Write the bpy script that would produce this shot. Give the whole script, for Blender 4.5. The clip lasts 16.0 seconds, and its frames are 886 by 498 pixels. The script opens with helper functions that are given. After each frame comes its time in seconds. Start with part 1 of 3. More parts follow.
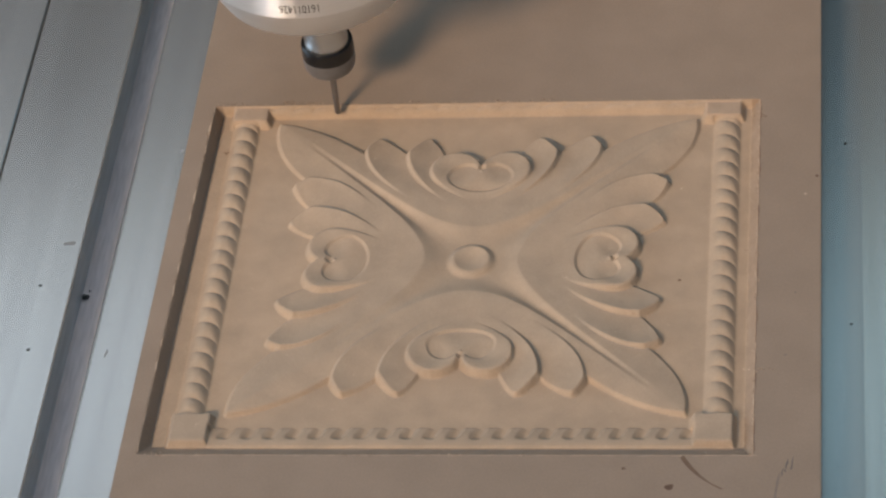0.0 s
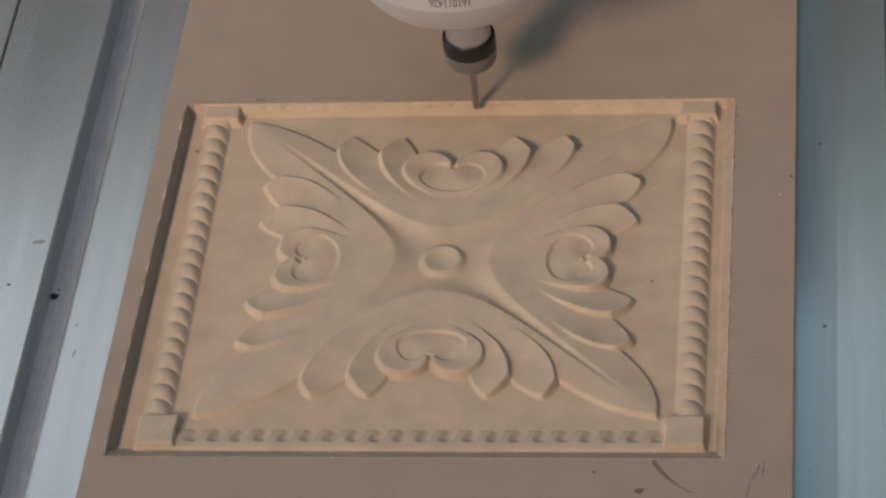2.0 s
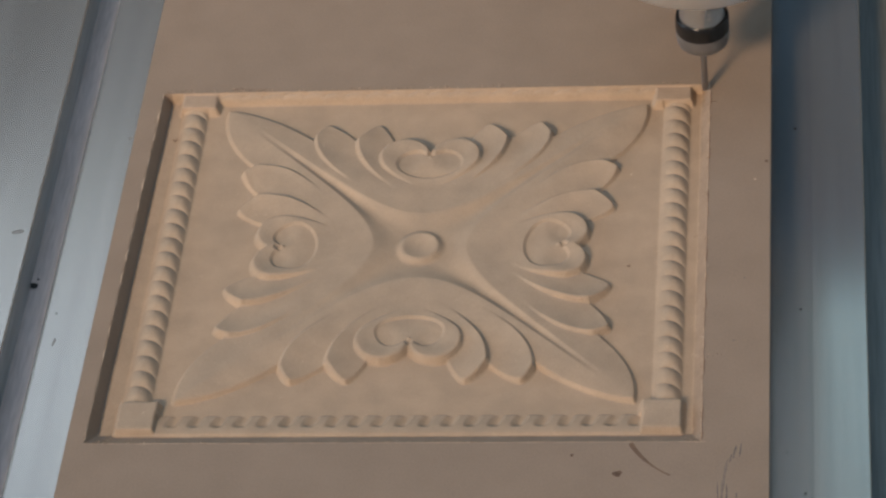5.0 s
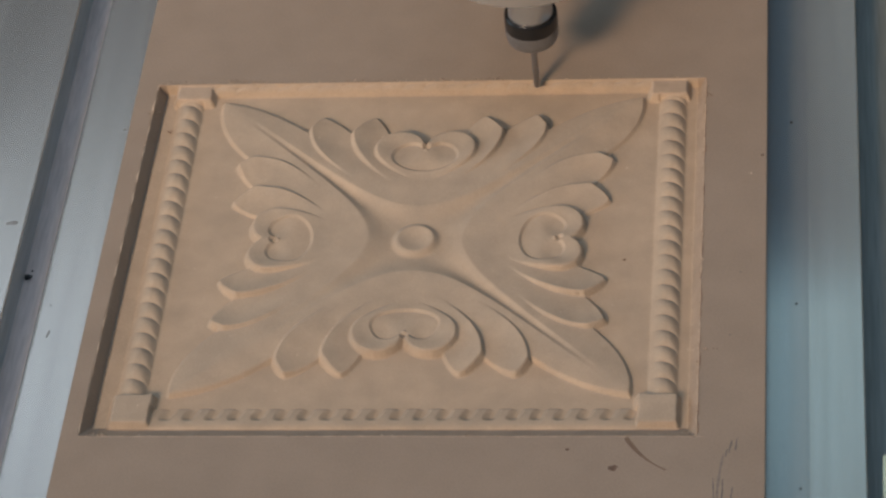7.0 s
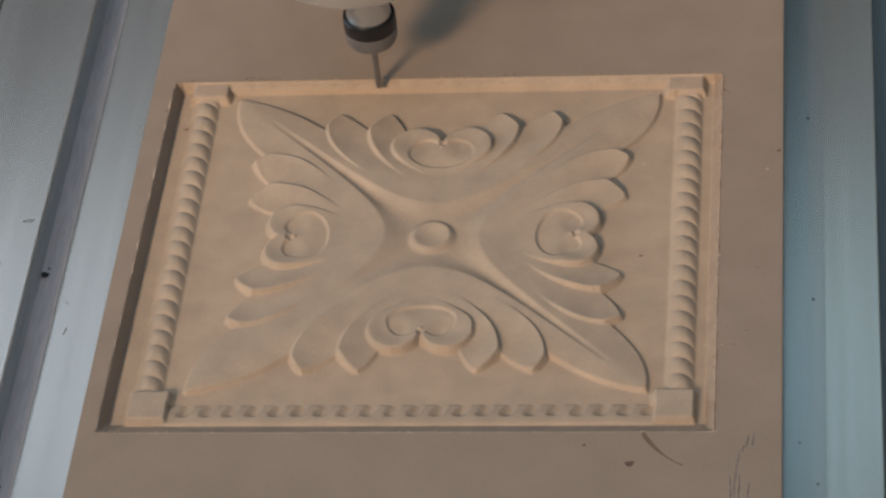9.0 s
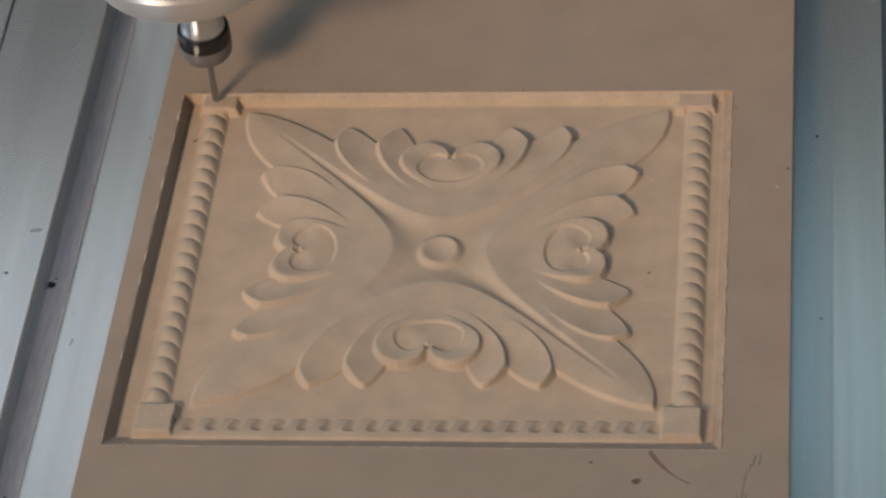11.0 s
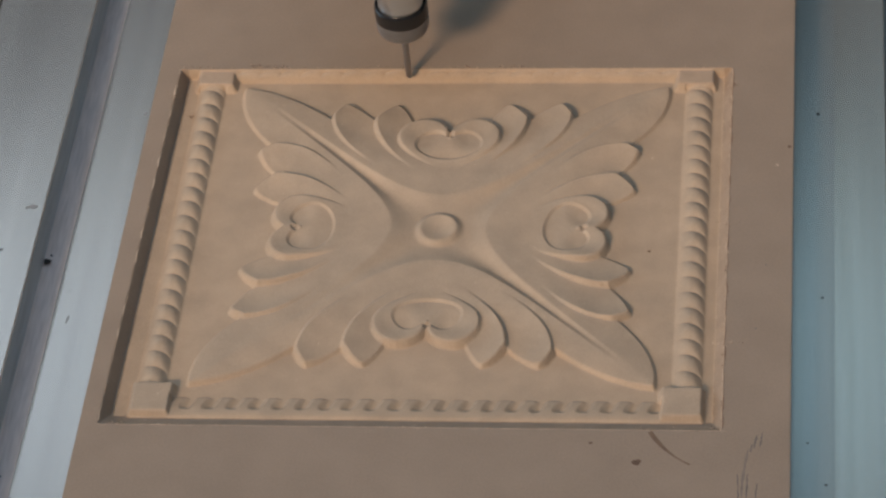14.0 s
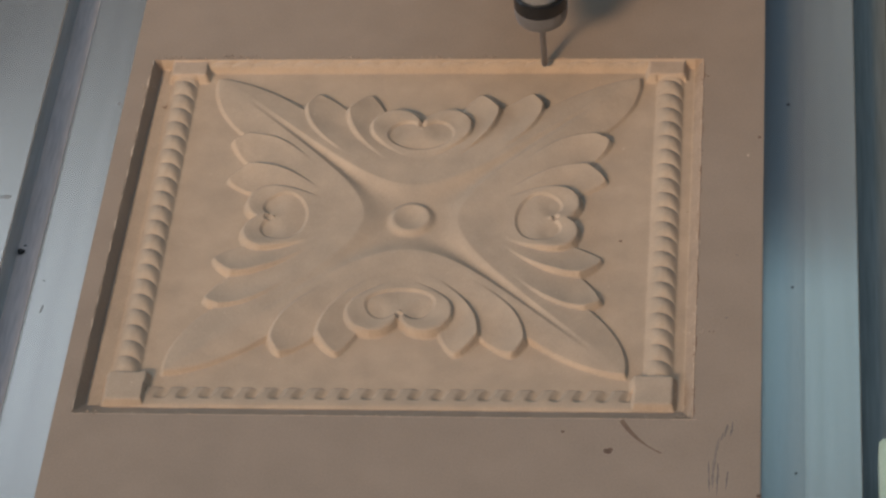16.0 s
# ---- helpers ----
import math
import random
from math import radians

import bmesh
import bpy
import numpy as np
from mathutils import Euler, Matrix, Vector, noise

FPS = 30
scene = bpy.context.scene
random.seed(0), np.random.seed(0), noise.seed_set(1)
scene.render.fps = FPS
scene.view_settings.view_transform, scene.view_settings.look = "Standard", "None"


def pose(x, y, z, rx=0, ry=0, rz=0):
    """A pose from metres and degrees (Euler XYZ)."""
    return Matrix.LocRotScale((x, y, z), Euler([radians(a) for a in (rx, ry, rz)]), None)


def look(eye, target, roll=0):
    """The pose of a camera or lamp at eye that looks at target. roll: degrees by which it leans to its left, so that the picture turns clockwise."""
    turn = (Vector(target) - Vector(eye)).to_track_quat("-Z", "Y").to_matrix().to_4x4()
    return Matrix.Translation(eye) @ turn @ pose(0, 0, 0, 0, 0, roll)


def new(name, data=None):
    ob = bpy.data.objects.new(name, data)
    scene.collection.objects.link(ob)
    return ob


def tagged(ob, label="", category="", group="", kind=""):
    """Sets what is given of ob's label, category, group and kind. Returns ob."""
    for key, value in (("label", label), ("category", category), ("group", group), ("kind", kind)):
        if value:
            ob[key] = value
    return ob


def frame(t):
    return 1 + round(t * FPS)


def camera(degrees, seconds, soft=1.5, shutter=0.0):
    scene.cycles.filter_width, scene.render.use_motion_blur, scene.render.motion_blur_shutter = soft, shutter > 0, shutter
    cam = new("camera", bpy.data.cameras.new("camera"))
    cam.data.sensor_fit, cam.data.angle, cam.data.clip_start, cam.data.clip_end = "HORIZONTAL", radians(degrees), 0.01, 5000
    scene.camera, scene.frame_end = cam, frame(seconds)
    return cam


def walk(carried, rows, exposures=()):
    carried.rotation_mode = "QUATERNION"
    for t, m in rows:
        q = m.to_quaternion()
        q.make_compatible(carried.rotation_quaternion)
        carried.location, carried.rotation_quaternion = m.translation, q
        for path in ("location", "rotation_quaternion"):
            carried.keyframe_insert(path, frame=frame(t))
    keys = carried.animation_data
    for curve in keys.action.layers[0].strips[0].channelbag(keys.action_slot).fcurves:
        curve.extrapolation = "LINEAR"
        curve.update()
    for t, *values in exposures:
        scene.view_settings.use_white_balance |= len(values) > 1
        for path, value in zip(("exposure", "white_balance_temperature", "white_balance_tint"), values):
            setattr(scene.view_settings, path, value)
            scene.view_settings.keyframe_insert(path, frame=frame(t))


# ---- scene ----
cam = camera(16.5, 16.0, soft=2.5)
PATH = [
    (0, (0.37318, -1.06659, 1.9812), (0.11206, 0.35831, 0.60226), -7.659),
    (0.5, (0.37571, -1.05747, 1.98304), (0.11711, 0.36629, 0.60245), -7.613),
    (1, (0.37326, -1.0525, 1.98096), (0.11893, 0.37512, 0.60357), -7.342),
    (1.5, (0.37418, -1.04612, 1.97985), (0.12289, 0.37849, 0.59879), -7.479),
    (2, (0.38271, -1.05057, 1.97627), (0.12701, 0.36856, 0.59038), -7.384),
    (2.5, (0.38335, -1.0539, 1.97688), (0.13532, 0.36408, 0.58843), -7.222),
    (3, (0.38337, -1.05491, 1.97748), (0.1352, 0.36247, 0.58843), -7.548),
    (3.5, (0.3839, -1.05908, 1.97598), (0.13906, 0.35977, 0.58784), -7.545),
    (4, (0.38549, -1.06398, 1.97834), (0.14124, 0.35689, 0.59216), -7.483),
    (6.5, (0.38632, -1.05618, 1.97385), (0.14548, 0.35962, 0.58191), -7.347),
    (7, (0.38181, -1.05742, 1.97685), (0.14542, 0.35752, 0.58327), -7.080),
    (7.5, (0.38504, -1.05908, 1.97727), (0.14338, 0.35789, 0.58666), -7.448),
    (8, (0.38252, -1.05888, 1.9724), (0.13682, 0.35762, 0.58202), -7.519),
    (10.5, (0.38208, -1.06157, 1.97795), (0.13283, 0.35215, 0.58537), -7.500),
    (11, (0.3775, -1.05493, 1.97748), (0.13006, 0.36236, 0.58822), -6.885),
    (11.5, (0.37069, -1.04398, 1.9735), (0.12406, 0.3712, 0.58195), -6.678),
    (12, (0.3607, -1.0315, 1.97279), (0.11394, 0.36958, 0.56705), -6.784),
    (12.5, (0.3593, -1.03461, 1.97153), (0.11097, 0.36311, 0.56273), -6.816),
    (13, (0.36705, -1.04071, 1.97194), (0.11755, 0.36275, 0.56907), -6.664),
    (13.5, (0.3712, -1.04426, 1.97271), (0.12439, 0.35977, 0.56993), -6.495),
    (14, (0.37052, -1.04352, 1.97314), (0.13054, 0.36022, 0.56889), -6.606),
    (14.5, (0.37324, -1.04192, 1.97164), (0.13224, 0.35925, 0.565), -7.038),
    (15, (0.3733, -1.0445, 1.97507), (0.13506, 0.35398, 0.56529), -6.925),
    (15.5, (0.36945, -1.04761, 1.9754), (0.14332, 0.3526, 0.56534), -6.199),
    (16, (0.36914, -1.0492, 1.98033), (0.1499, 0.35068, 0.56885), -6.053),
]
walk(cam, [(t, look(eye, target, roll)) for t, eye, target, roll in PATH], exposures=[(0, -0.5), (1, -0.54), (2, -0.6), (16, -0.62)])

# ---- light ----
def nodes_of(mat):
    return mat.node_tree.nodes, mat.node_tree.links


world = bpy.data.worlds.new("sky")
scene.world = world
world.use_nodes = True
wn, wl = world.node_tree.nodes, world.node_tree.links
sky = wn.new("ShaderNodeTexSky")
sky.sky_type = "NISHITA"
sky.sun_disc = False
SUN_FROM = Vector((-0.71, -1.43, 1.0)).normalized()
sky.sun_elevation = math.asin(SUN_FROM.z)
sky.sun_rotation = math.atan2(SUN_FROM.x, SUN_FROM.y)
wl.new(sky.outputs[0], wn["Background"].inputs[0])
wn["Background"].inputs[1].default_value = 0.14

sun = new("sun", bpy.data.lights.new("sun", "SUN"))
sun.data.energy, sun.data.angle, sun.data.color = 4.7, radians(12), (1.0, 0.665, 0.405)
sun.matrix_world = look(SUN_FROM * 8, (0, 0, 0))


def area_lamp(name, eye, target, sx, sy, watts, colour):
    ob = new(name, bpy.data.lights.new(name, "AREA"))
    ob.data.shape, ob.data.size, ob.data.size_y = "RECTANGLE", sx, sy
    ob.data.energy, ob.data.color = watts, colour
    ob.matrix_world = look(eye, target)
    return ob


# unseen fill lamps in assumed workshop openings, tuned for the board and table reflections
area_lamp("roof_fill", (0.3, -0.6, 4.98), (0.3, -0.6, 0), 4.0, 2.4, 60, (0.7, 0.9, 1.12))
area_lamp("left_reflection_fill", (-2.2, 4.0, 4.98), (-2.2, 4.0, 0), 2.2, 1.2, 13, (0.86, 0.96, 1.02))
area_lamp("right_reflection_fill", (0.7, 4.0, 4.98), (0.7, 4.0, 0), 2.0, 1.1, 6.9, (0.6, 0.92, 0.95))
area_lamp("south_fill", (-2.9, -3.98, 4.15), (-2.9, 0, 3.5), 2.6, 1.4, 95, (0.8, 0.91, 1.06))
area_lamp("west_fill", (-4.98, 0.8, 2.4), (0, 0.8, 2.0), 4.0, 2.0, 125, (0.73, 0.92, 1.1))


# ---- materials ----
def material(name, colour, rough, metal=0.0, scale=200.0, amount=0.1, fine=1500.0, bump=0.1, stretch=(1, 1, 1), bump_mm=0.1, core=None):
    """A surface with mottling at two scales, uneven gloss and fine relief; sizes are in cycles per metre."""
    m = bpy.data.materials.new(name)
    m.use_nodes = True
    n, l = nodes_of(m)
    p = n["Principled BSDF"]
    p.inputs["Metallic"].default_value = metal
    tc = n.new("ShaderNodeTexCoord")
    mp = n.new("ShaderNodeMapping")
    mp.inputs["Scale"].default_value = stretch
    l.new(tc.outputs["Object"], mp.inputs["Vector"])
    big, small = n.new("ShaderNodeTexNoise"), n.new("ShaderNodeTexNoise")
    for t, s, d in ((big, scale, 4), (small, fine, 3)):
        t.inputs["Scale"].default_value, t.inputs["Detail"].default_value = s, d
        l.new(mp.outputs[0], t.inputs["Vector"])
    mix = n.new("ShaderNodeMath")
    mix.operation = "ADD"
    half = n.new("ShaderNodeMath")
    half.operation = "MULTIPLY"
    half.inputs[1].default_value = 0.5
    l.new(big.outputs["Fac"], mix.inputs[0])
    l.new(small.outputs["Fac"], mix.inputs[1])
    l.new(mix.outputs[0], half.inputs[0])
    ramp = n.new("ShaderNodeValToRGB")
    ramp.color_ramp.elements[0].position, ramp.color_ramp.elements[1].position = 0.36, 0.64
    ramp.color_ramp.elements[0].color = (*[c * (1 - amount) for c in colour], 1)
    ramp.color_ramp.elements[1].color = (*[min(1, c * (1 + amount)) for c in colour], 1)
    l.new(half.outputs[0], ramp.inputs[0])
    if core is None:
        l.new(ramp.outputs[0], p.inputs["Base Color"])
    else:
        # colour turns slightly browner with depth below the skin, across a cloudy boundary
        xyz, lay, cloud, tint = n.new("ShaderNodeSeparateXYZ"), n.new("ShaderNodeMapRange"), n.new("ShaderNodeMath"), n.new("ShaderNodeMix")
        l.new(tc.outputs["Object"], xyz.inputs[0])
        l.new(xyz.outputs["Z"], lay.inputs["Value"])
        for key, value in (("From Min", 0.7985), ("From Max", 0.7930), ("To Min", -0.7), ("To Max", 0.3)):
            lay.inputs[key].default_value = value
        cloud.operation, cloud.use_clamp = "MULTIPLY_ADD", True
        cloud.inputs[1].default_value = 1.4
        l.new(big.outputs["Fac"], cloud.inputs[0])
        l.new(lay.outputs[0], cloud.inputs[2])
        tint.data_type, tint.blend_type = "RGBA", "MULTIPLY"
        l.new(cloud.outputs[0], tint.inputs["Factor"])
        l.new(ramp.outputs[0], tint.inputs[6])
        tint.inputs[7].default_value = (*core, 1)
        l.new(tint.outputs[2], p.inputs["Base Color"])
    rr = n.new("ShaderNodeMapRange")
    rr.inputs["To Min"].default_value, rr.inputs["To Max"].default_value = max(0.02, rough - 0.08), min(1, rough + 0.08)
    l.new(big.outputs["Fac"], rr.inputs["Value"])
    l.new(rr.outputs[0], p.inputs["Roughness"])
    b = n.new("ShaderNodeBump")
    b.inputs["Strength"].default_value, b.inputs["Distance"].default_value = bump, bump_mm / 1000
    l.new(small.outputs["Fac"], b.inputs["Height"])
    l.new(b.outputs[0], p.inputs["Normal"])
    p.inputs["Specular IOR Level"].default_value = {"black_oxide_steel": 0.5}.get(name, 0.3) if metal == 0 else 0.5
    return m


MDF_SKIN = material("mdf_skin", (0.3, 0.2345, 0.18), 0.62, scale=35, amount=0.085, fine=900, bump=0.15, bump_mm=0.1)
MDF_CUT = material("mdf_cut", (0.412, 0.3235, 0.238), 0.9, scale=55, amount=0.12, fine=1500, bump=0.4, bump_mm=0.18, core=(1.03, 1.0, 0.97))
ALUMINIUM = material("brushed_aluminium", (0.575, 0.577, 0.565), 0.21, 0.82, scale=14, amount=0.13, fine=80, bump=0.0, stretch=(1, 0.025, 1), bump_mm=0.05)
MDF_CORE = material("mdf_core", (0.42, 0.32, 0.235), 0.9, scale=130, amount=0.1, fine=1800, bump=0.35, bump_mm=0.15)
# pocket walls: brown core, with the near rim's dark shade worked into the colour
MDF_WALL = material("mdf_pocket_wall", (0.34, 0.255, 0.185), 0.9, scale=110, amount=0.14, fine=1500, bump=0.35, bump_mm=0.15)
# slot walls: the recess's shade is put into the metal's colour
SLOT_SHADE = material("shaded_slot_aluminium", (0.40, 0.455, 0.48), 0.45, 0.7, scale=30, amount=0.2, fine=500, bump=0.15, stretch=(1, 0.05, 1), bump_mm=0.05)
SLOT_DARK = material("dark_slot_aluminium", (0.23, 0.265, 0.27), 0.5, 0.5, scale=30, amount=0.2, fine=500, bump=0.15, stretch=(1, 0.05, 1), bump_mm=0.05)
SLOT_FLOOR = material("warm_slot_floor", (0.60, 0.53, 0.52), 0.5, 0.45, scale=40, amount=0.15, fine=600, bump=0.1, stretch=(1, 0.1, 1), bump_mm=0.05)
BAND_METAL = material("darker_aluminium", (0.46, 0.47, 0.475), 0.22, 0.82, scale=14, amount=0.12, fine=80, bump=0.0, stretch=(1, 0.025, 1), bump_mm=0.05)
CAP_STEEL = material("turned_cap_steel", (0.66, 0.68, 0.7), 0.42, 0.7, scale=30, amount=0.05, fine=2500, bump=0.1, stretch=(0.02, 0.02, 1), bump_mm=0.02)
STEEL = material("turned_steel", (0.5, 0.52, 0.54), 0.22, 0.9, scale=30, amount=0.05, fine=2500, bump=0.1, stretch=(0.02, 0.02, 1), bump_mm=0.02)
STEEL_BODY = material("satin_steel", (0.8, 0.82, 0.84), 0.33, 0.8, scale=25, amount=0.04, fine=1500, bump=0.1, stretch=(0.05, 0.05, 1), bump_mm=0.02)
BLACK_OXIDE = material("black_oxide_steel", (0.009, 0.01, 0.012), 0.22, 0.0, scale=80, amount=0.2, fine=1500, bump=0.08)
GREY_OXIDE = material("worn_grey_steel", (0.17, 0.172, 0.18), 0.35, 0.4, scale=120, amount=0.15, fine=1500, bump=0.1)
CARBIDE = material("carbide", (0.33, 0.33, 0.34), 0.42, 1.0, scale=300, amount=0.1, fine=3000, bump=0.1)
INK = material("etched_mark", (0.05, 0.055, 0.06), 0.6, 0.0, scale=400, amount=0.2, fine=3000, bump=0.05)
STAIN = material("brown_stain", (0.13, 0.085, 0.06), 0.7, 0.0, scale=300, amount=0.35, fine=1500, bump=0.1)
STAIN_FAINT = material("faint_stain", (0.17, 0.115, 0.08), 0.65, 0.0, scale=250, amount=0.2, fine=1500, bump=0.1)
PENCIL = material("pencil_mark", (0.12, 0.115, 0.11), 0.6, 0.0, scale=500, amount=0.35, fine=2500, bump=0.1)
SMEAR = material("grey_smear", (0.215, 0.18, 0.15), 0.62, 0.0, scale=300, amount=0.25, fine=1500, bump=0.1)
SCUFF = material("dull_scuff", (0.3, 0.31, 0.31), 0.6, 0.4, scale=500, amount=0.3, fine=2000, bump=0.1)
FUZZ = material("wood_fibre", (0.55, 0.43, 0.32), 0.95, 0.0, scale=400, amount=0.25, fine=2000, bump=0.2)
FIBRE_DARK = material("brown_fibre", (0.19, 0.12, 0.08), 0.9, 0.0, scale=400, amount=0.3, fine=2000, bump=0.2)
DARK_DUST = material("dark_dust", (0.03, 0.03, 0.032), 0.8, 0.0, scale=500, amount=0.3, fine=2000, bump=0.2)
PLASTIC = material("pale_green_plastic", (0.42, 0.52, 0.43), 0.35, 0.0, scale=60, amount=0.08, fine=800, bump=0.05)
PLASTER = material("workshop_wall", (0.55, 0.55, 0.53), 0.9, 0.0, scale=1.5, amount=0.08, fine=40, bump=0.2, bump_mm=2)
UNSEEN_DARK = material("dark_unseen_surface", (0.2, 0.22, 0.23), 0.8, 0.0, scale=2, amount=0.12, fine=50, bump=0.2, bump_mm=1)
CONCRETE = material("concrete_floor", (0.3, 0.3, 0.29), 0.7, 0.0, scale=1.2, amount=0.15, fine=40, bump=0.2, bump_mm=1)
HEAD_BLUE = material("unseen_head_blue", (0.17, 0.29, 0.41), 0.5, 0.0, scale=6, amount=0.08, fine=200, bump=0.1, bump_mm=0.3)
PAINTED = material("machine_paint", (0.26, 0.31, 0.37), 0.5, 0.0, scale=6, amount=0.08, fine=200, bump=0.1, bump_mm=0.3)


# ---- mesh helpers ----
def mesh_of(name, bm, mat, smooth=False):
    me = bpy.data.meshes.new(name)
    bm.normal_update()
    bm.to_mesh(me)
    bm.free()
    me.materials.append(mat)
    if smooth:
        me.shade_smooth()
    return me


def part(name, bm, mat, parent, label="", smooth=False):
    ob = new(name, mesh_of(name, bm, mat, smooth))
    ob.parent = parent
    return tagged(ob, label)


def box(bm, x0, y0, z0, x1, y1, z1):
    v = [bm.verts.new(c) for c in ((x0, y0, z0), (x1, y0, z0), (x1, y1, z0), (x0, y1, z0), (x0, y0, z1), (x1, y0, z1), (x1, y1, z1), (x0, y1, z1))]
    for f in ((3, 2, 1, 0), (4, 5, 6, 7), (0, 1, 5, 4), (1, 2, 6, 5), (2, 3, 7, 6), (3, 0, 4, 7)):
        bm.faces.new([v[i] for i in f])


def lathe(profile, segments=96):
    """A turned body about the z axis; profile: (radius, height) from the bottom to the top."""
    bm = bmesh.new()
    rings = []
    for r, z in profile:
        if r < 1e-6:
            rings.append([bm.verts.new((0, 0, z))])
        else:
            rings.append([bm.verts.new((r * math.cos(2 * math.pi * i / segments), r * math.sin(2 * math.pi * i / segments), z)) for i in range(segments)])
    for a, b in zip(rings, rings[1:]):
        for i in range(segments):
            j = (i + 1) % segments
            if len(a) == 1:
                bm.faces.new((a[0], b[j], b[i]))
            elif len(b) == 1:
                bm.faces.new((a[i], a[j], b[0]))
            else:
                bm.faces.new((a[i], a[j], b[j], b[i]))
    bmesh.ops.recalc_face_normals(bm, faces=bm.faces)
    return bm


def sharpen(ob, degrees=35):
    ob.data.shade_smooth()
    ob.data.set_sharp_from_angle(angle=radians(degrees))
    return ob


# ---- workshop shell ----
def wall_with_hole(name, axis, at, depth, a0, a1, z0, z1, hole, mat):
    """A wall across x ("y" axis fixed) or across y ("x" axis fixed), with one rectangular opening (a0, a1, z0, z1)."""
    bm = bmesh.new()
    h0, h1, k0, k1 = hole
    for p0, p1, q0, q1 in ((a0, h0, z0, z1), (h1, a1, z0, z1), (h0, h1, z0, k0), (h0, h1, k1, z1)):
        if axis == "y":
            box(bm, p0, at, q0, p1, at + depth, q1)
        elif axis == "x":
            box(bm, at, p0, q0, at + depth, p1, q1)
        else:
            box(bm, p0, q0, at, p1, q1, at + depth)
    return tagged(new(name, mesh_of(name, bm, mat)), kind="structure")


# unseen walls; the south opening's sill clips the sun to dim the near board
wall_with_hole("unseen_wall_south", "y", -4.2, 0.2, -5, 5, 0, 5, (-4.2, -1.05, 3.48, 4.85), PLASTER)
wall_with_hole("wall_west", "x", -5.2, 0.2, -4.2, 6.2, 0, 5, (-1.4, 3.0, 1.2, 3.6), PLASTER)
# unseen ceiling, opened only where the fill lamps hang
ceiling = bmesh.new()
for x0, x1, y0, y1 in ((-5.2, 5.2, -4.2, -1.8), (-5.2, -1.7, -1.8, 0.6), (2.3, 5.2, -1.8, 0.6), (-5.2, 5.2, 0.6, 1.3), (-5.2, -3.3, 1.3, 4.2), (-3.3, -1.1, 1.3, 3.3), (-1.1, -0.3, 1.3, 4.6), (-0.3, 1.7, 1.3, 3.4), (-5.2, -3.3, 4.2, 4.6), (1.7, 5.2, 1.3, 4.6)):
    box(ceiling, x0, y0, 5.0, x1, y1, 5.2)
tagged(new("ceiling", mesh_of("ceiling", ceiling, PLASTER)), kind="structure")
# unseen north end, made dark so the far table reflects dark
for nm, c, mat in (("unseen_ceiling_north", (-5.2, 4.6, 5.0, 5.2, 6.2, 5.2), UNSEEN_DARK), ("unseen_wall_north", (-5, 6, 0, 5, 6.2, 5), UNSEEN_DARK), ("wall_east", (5, -4.2, 0, 5.2, 6.2, 5), PLASTER)):
    bm = bmesh.new()
    box(bm, *c)
    tagged(new(nm, mesh_of(nm, bm, mat)), kind="structure")
bm = bmesh.new()
box(bm, -5.2, -4.2, -0.2, 5.2, 6.2, 0)
tagged(new("floor", mesh_of("floor", bm, CONCRETE)), kind="structure")

# ---- machine table ----
Z = 0.800          # top of the board
TABLE = 0.778      # top of the aluminium table
PITCH = 0.1197
X0, X1, Y0, Y1 = -0.0106, 0.3598, -0.115, 0.47   # the board's sides


def machine_table():
    """Aluminium extrusions side by side, each with one open slot along it, on a base frame."""
    base = bmesh.new()
    box(base, -0.75, -0.9, 0, 1.1, 1.3, TABLE - 0.032)
    top = tagged(new("machine_table", mesh_of("machine_table", base, PAINTED)), "brushed aluminium slotted router table under the board", "machine table")
    gap, slot0, slot1, deep, bevel = 0.0005, 0.0612, 0.0806, 0.0205, 0.0008
    # cross-section of one extrusion, from its left foot round over the top to its right foot
    sec = [(gap, -0.03), (gap, -bevel), (gap + bevel, 0), (slot0 - bevel, 0), (slot0, -bevel), (slot0, -deep), (slot1, -deep), (slot1, -0.002),
           (slot1 + 0.0004, -0.0009), (slot1 + 0.0012, -0.0002), (slot1 + 0.0024, 0), (PITCH - gap - bevel, 0), (PITCH - gap, -bevel), (PITCH - gap, -0.03)]
    bm = bmesh.new()
    a = [bm.verts.new((x, -0.9, z)) for x, z in sec]
    b = [bm.verts.new((x, 1.3, z)) for x, z in sec]
    for i in range(len(sec) - 1):
        bm.faces.new((a[i], a[i + 1], b[i + 1], b[i]))
    bm.faces.new((a[-1], a[0], b[0], b[-1]))
    bm.faces.new(a[::-1])
    bm.faces.new(b)
    bmesh.ops.recalc_face_normals(bm, faces=bm.faces)
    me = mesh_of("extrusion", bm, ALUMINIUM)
    me.materials.append(SLOT_SHADE)
    me.materials.append(SLOT_FLOOR)
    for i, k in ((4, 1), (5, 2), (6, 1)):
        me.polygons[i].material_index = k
    # past the board the slots' walls and floor get a darker colour
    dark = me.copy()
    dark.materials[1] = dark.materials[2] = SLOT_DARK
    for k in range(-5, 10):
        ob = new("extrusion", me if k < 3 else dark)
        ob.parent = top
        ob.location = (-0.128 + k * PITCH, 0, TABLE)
    # a darker band of metal along the board's side
    bm = bmesh.new()
    box(bm, X1 - 0.004, -0.9, TABLE, X1 + 0.0228, 1.3, TABLE + 0.00008)
    part("darker_band", bm, BAND_METAL, top, "darker grey band on the metal beside the board")
    return top


table = machine_table()

# ---- the carved board ----
CX, CY = 164.0, 148.0                             # centre of the carving, in mm from the pocket's corner
FLOOR = -6.6


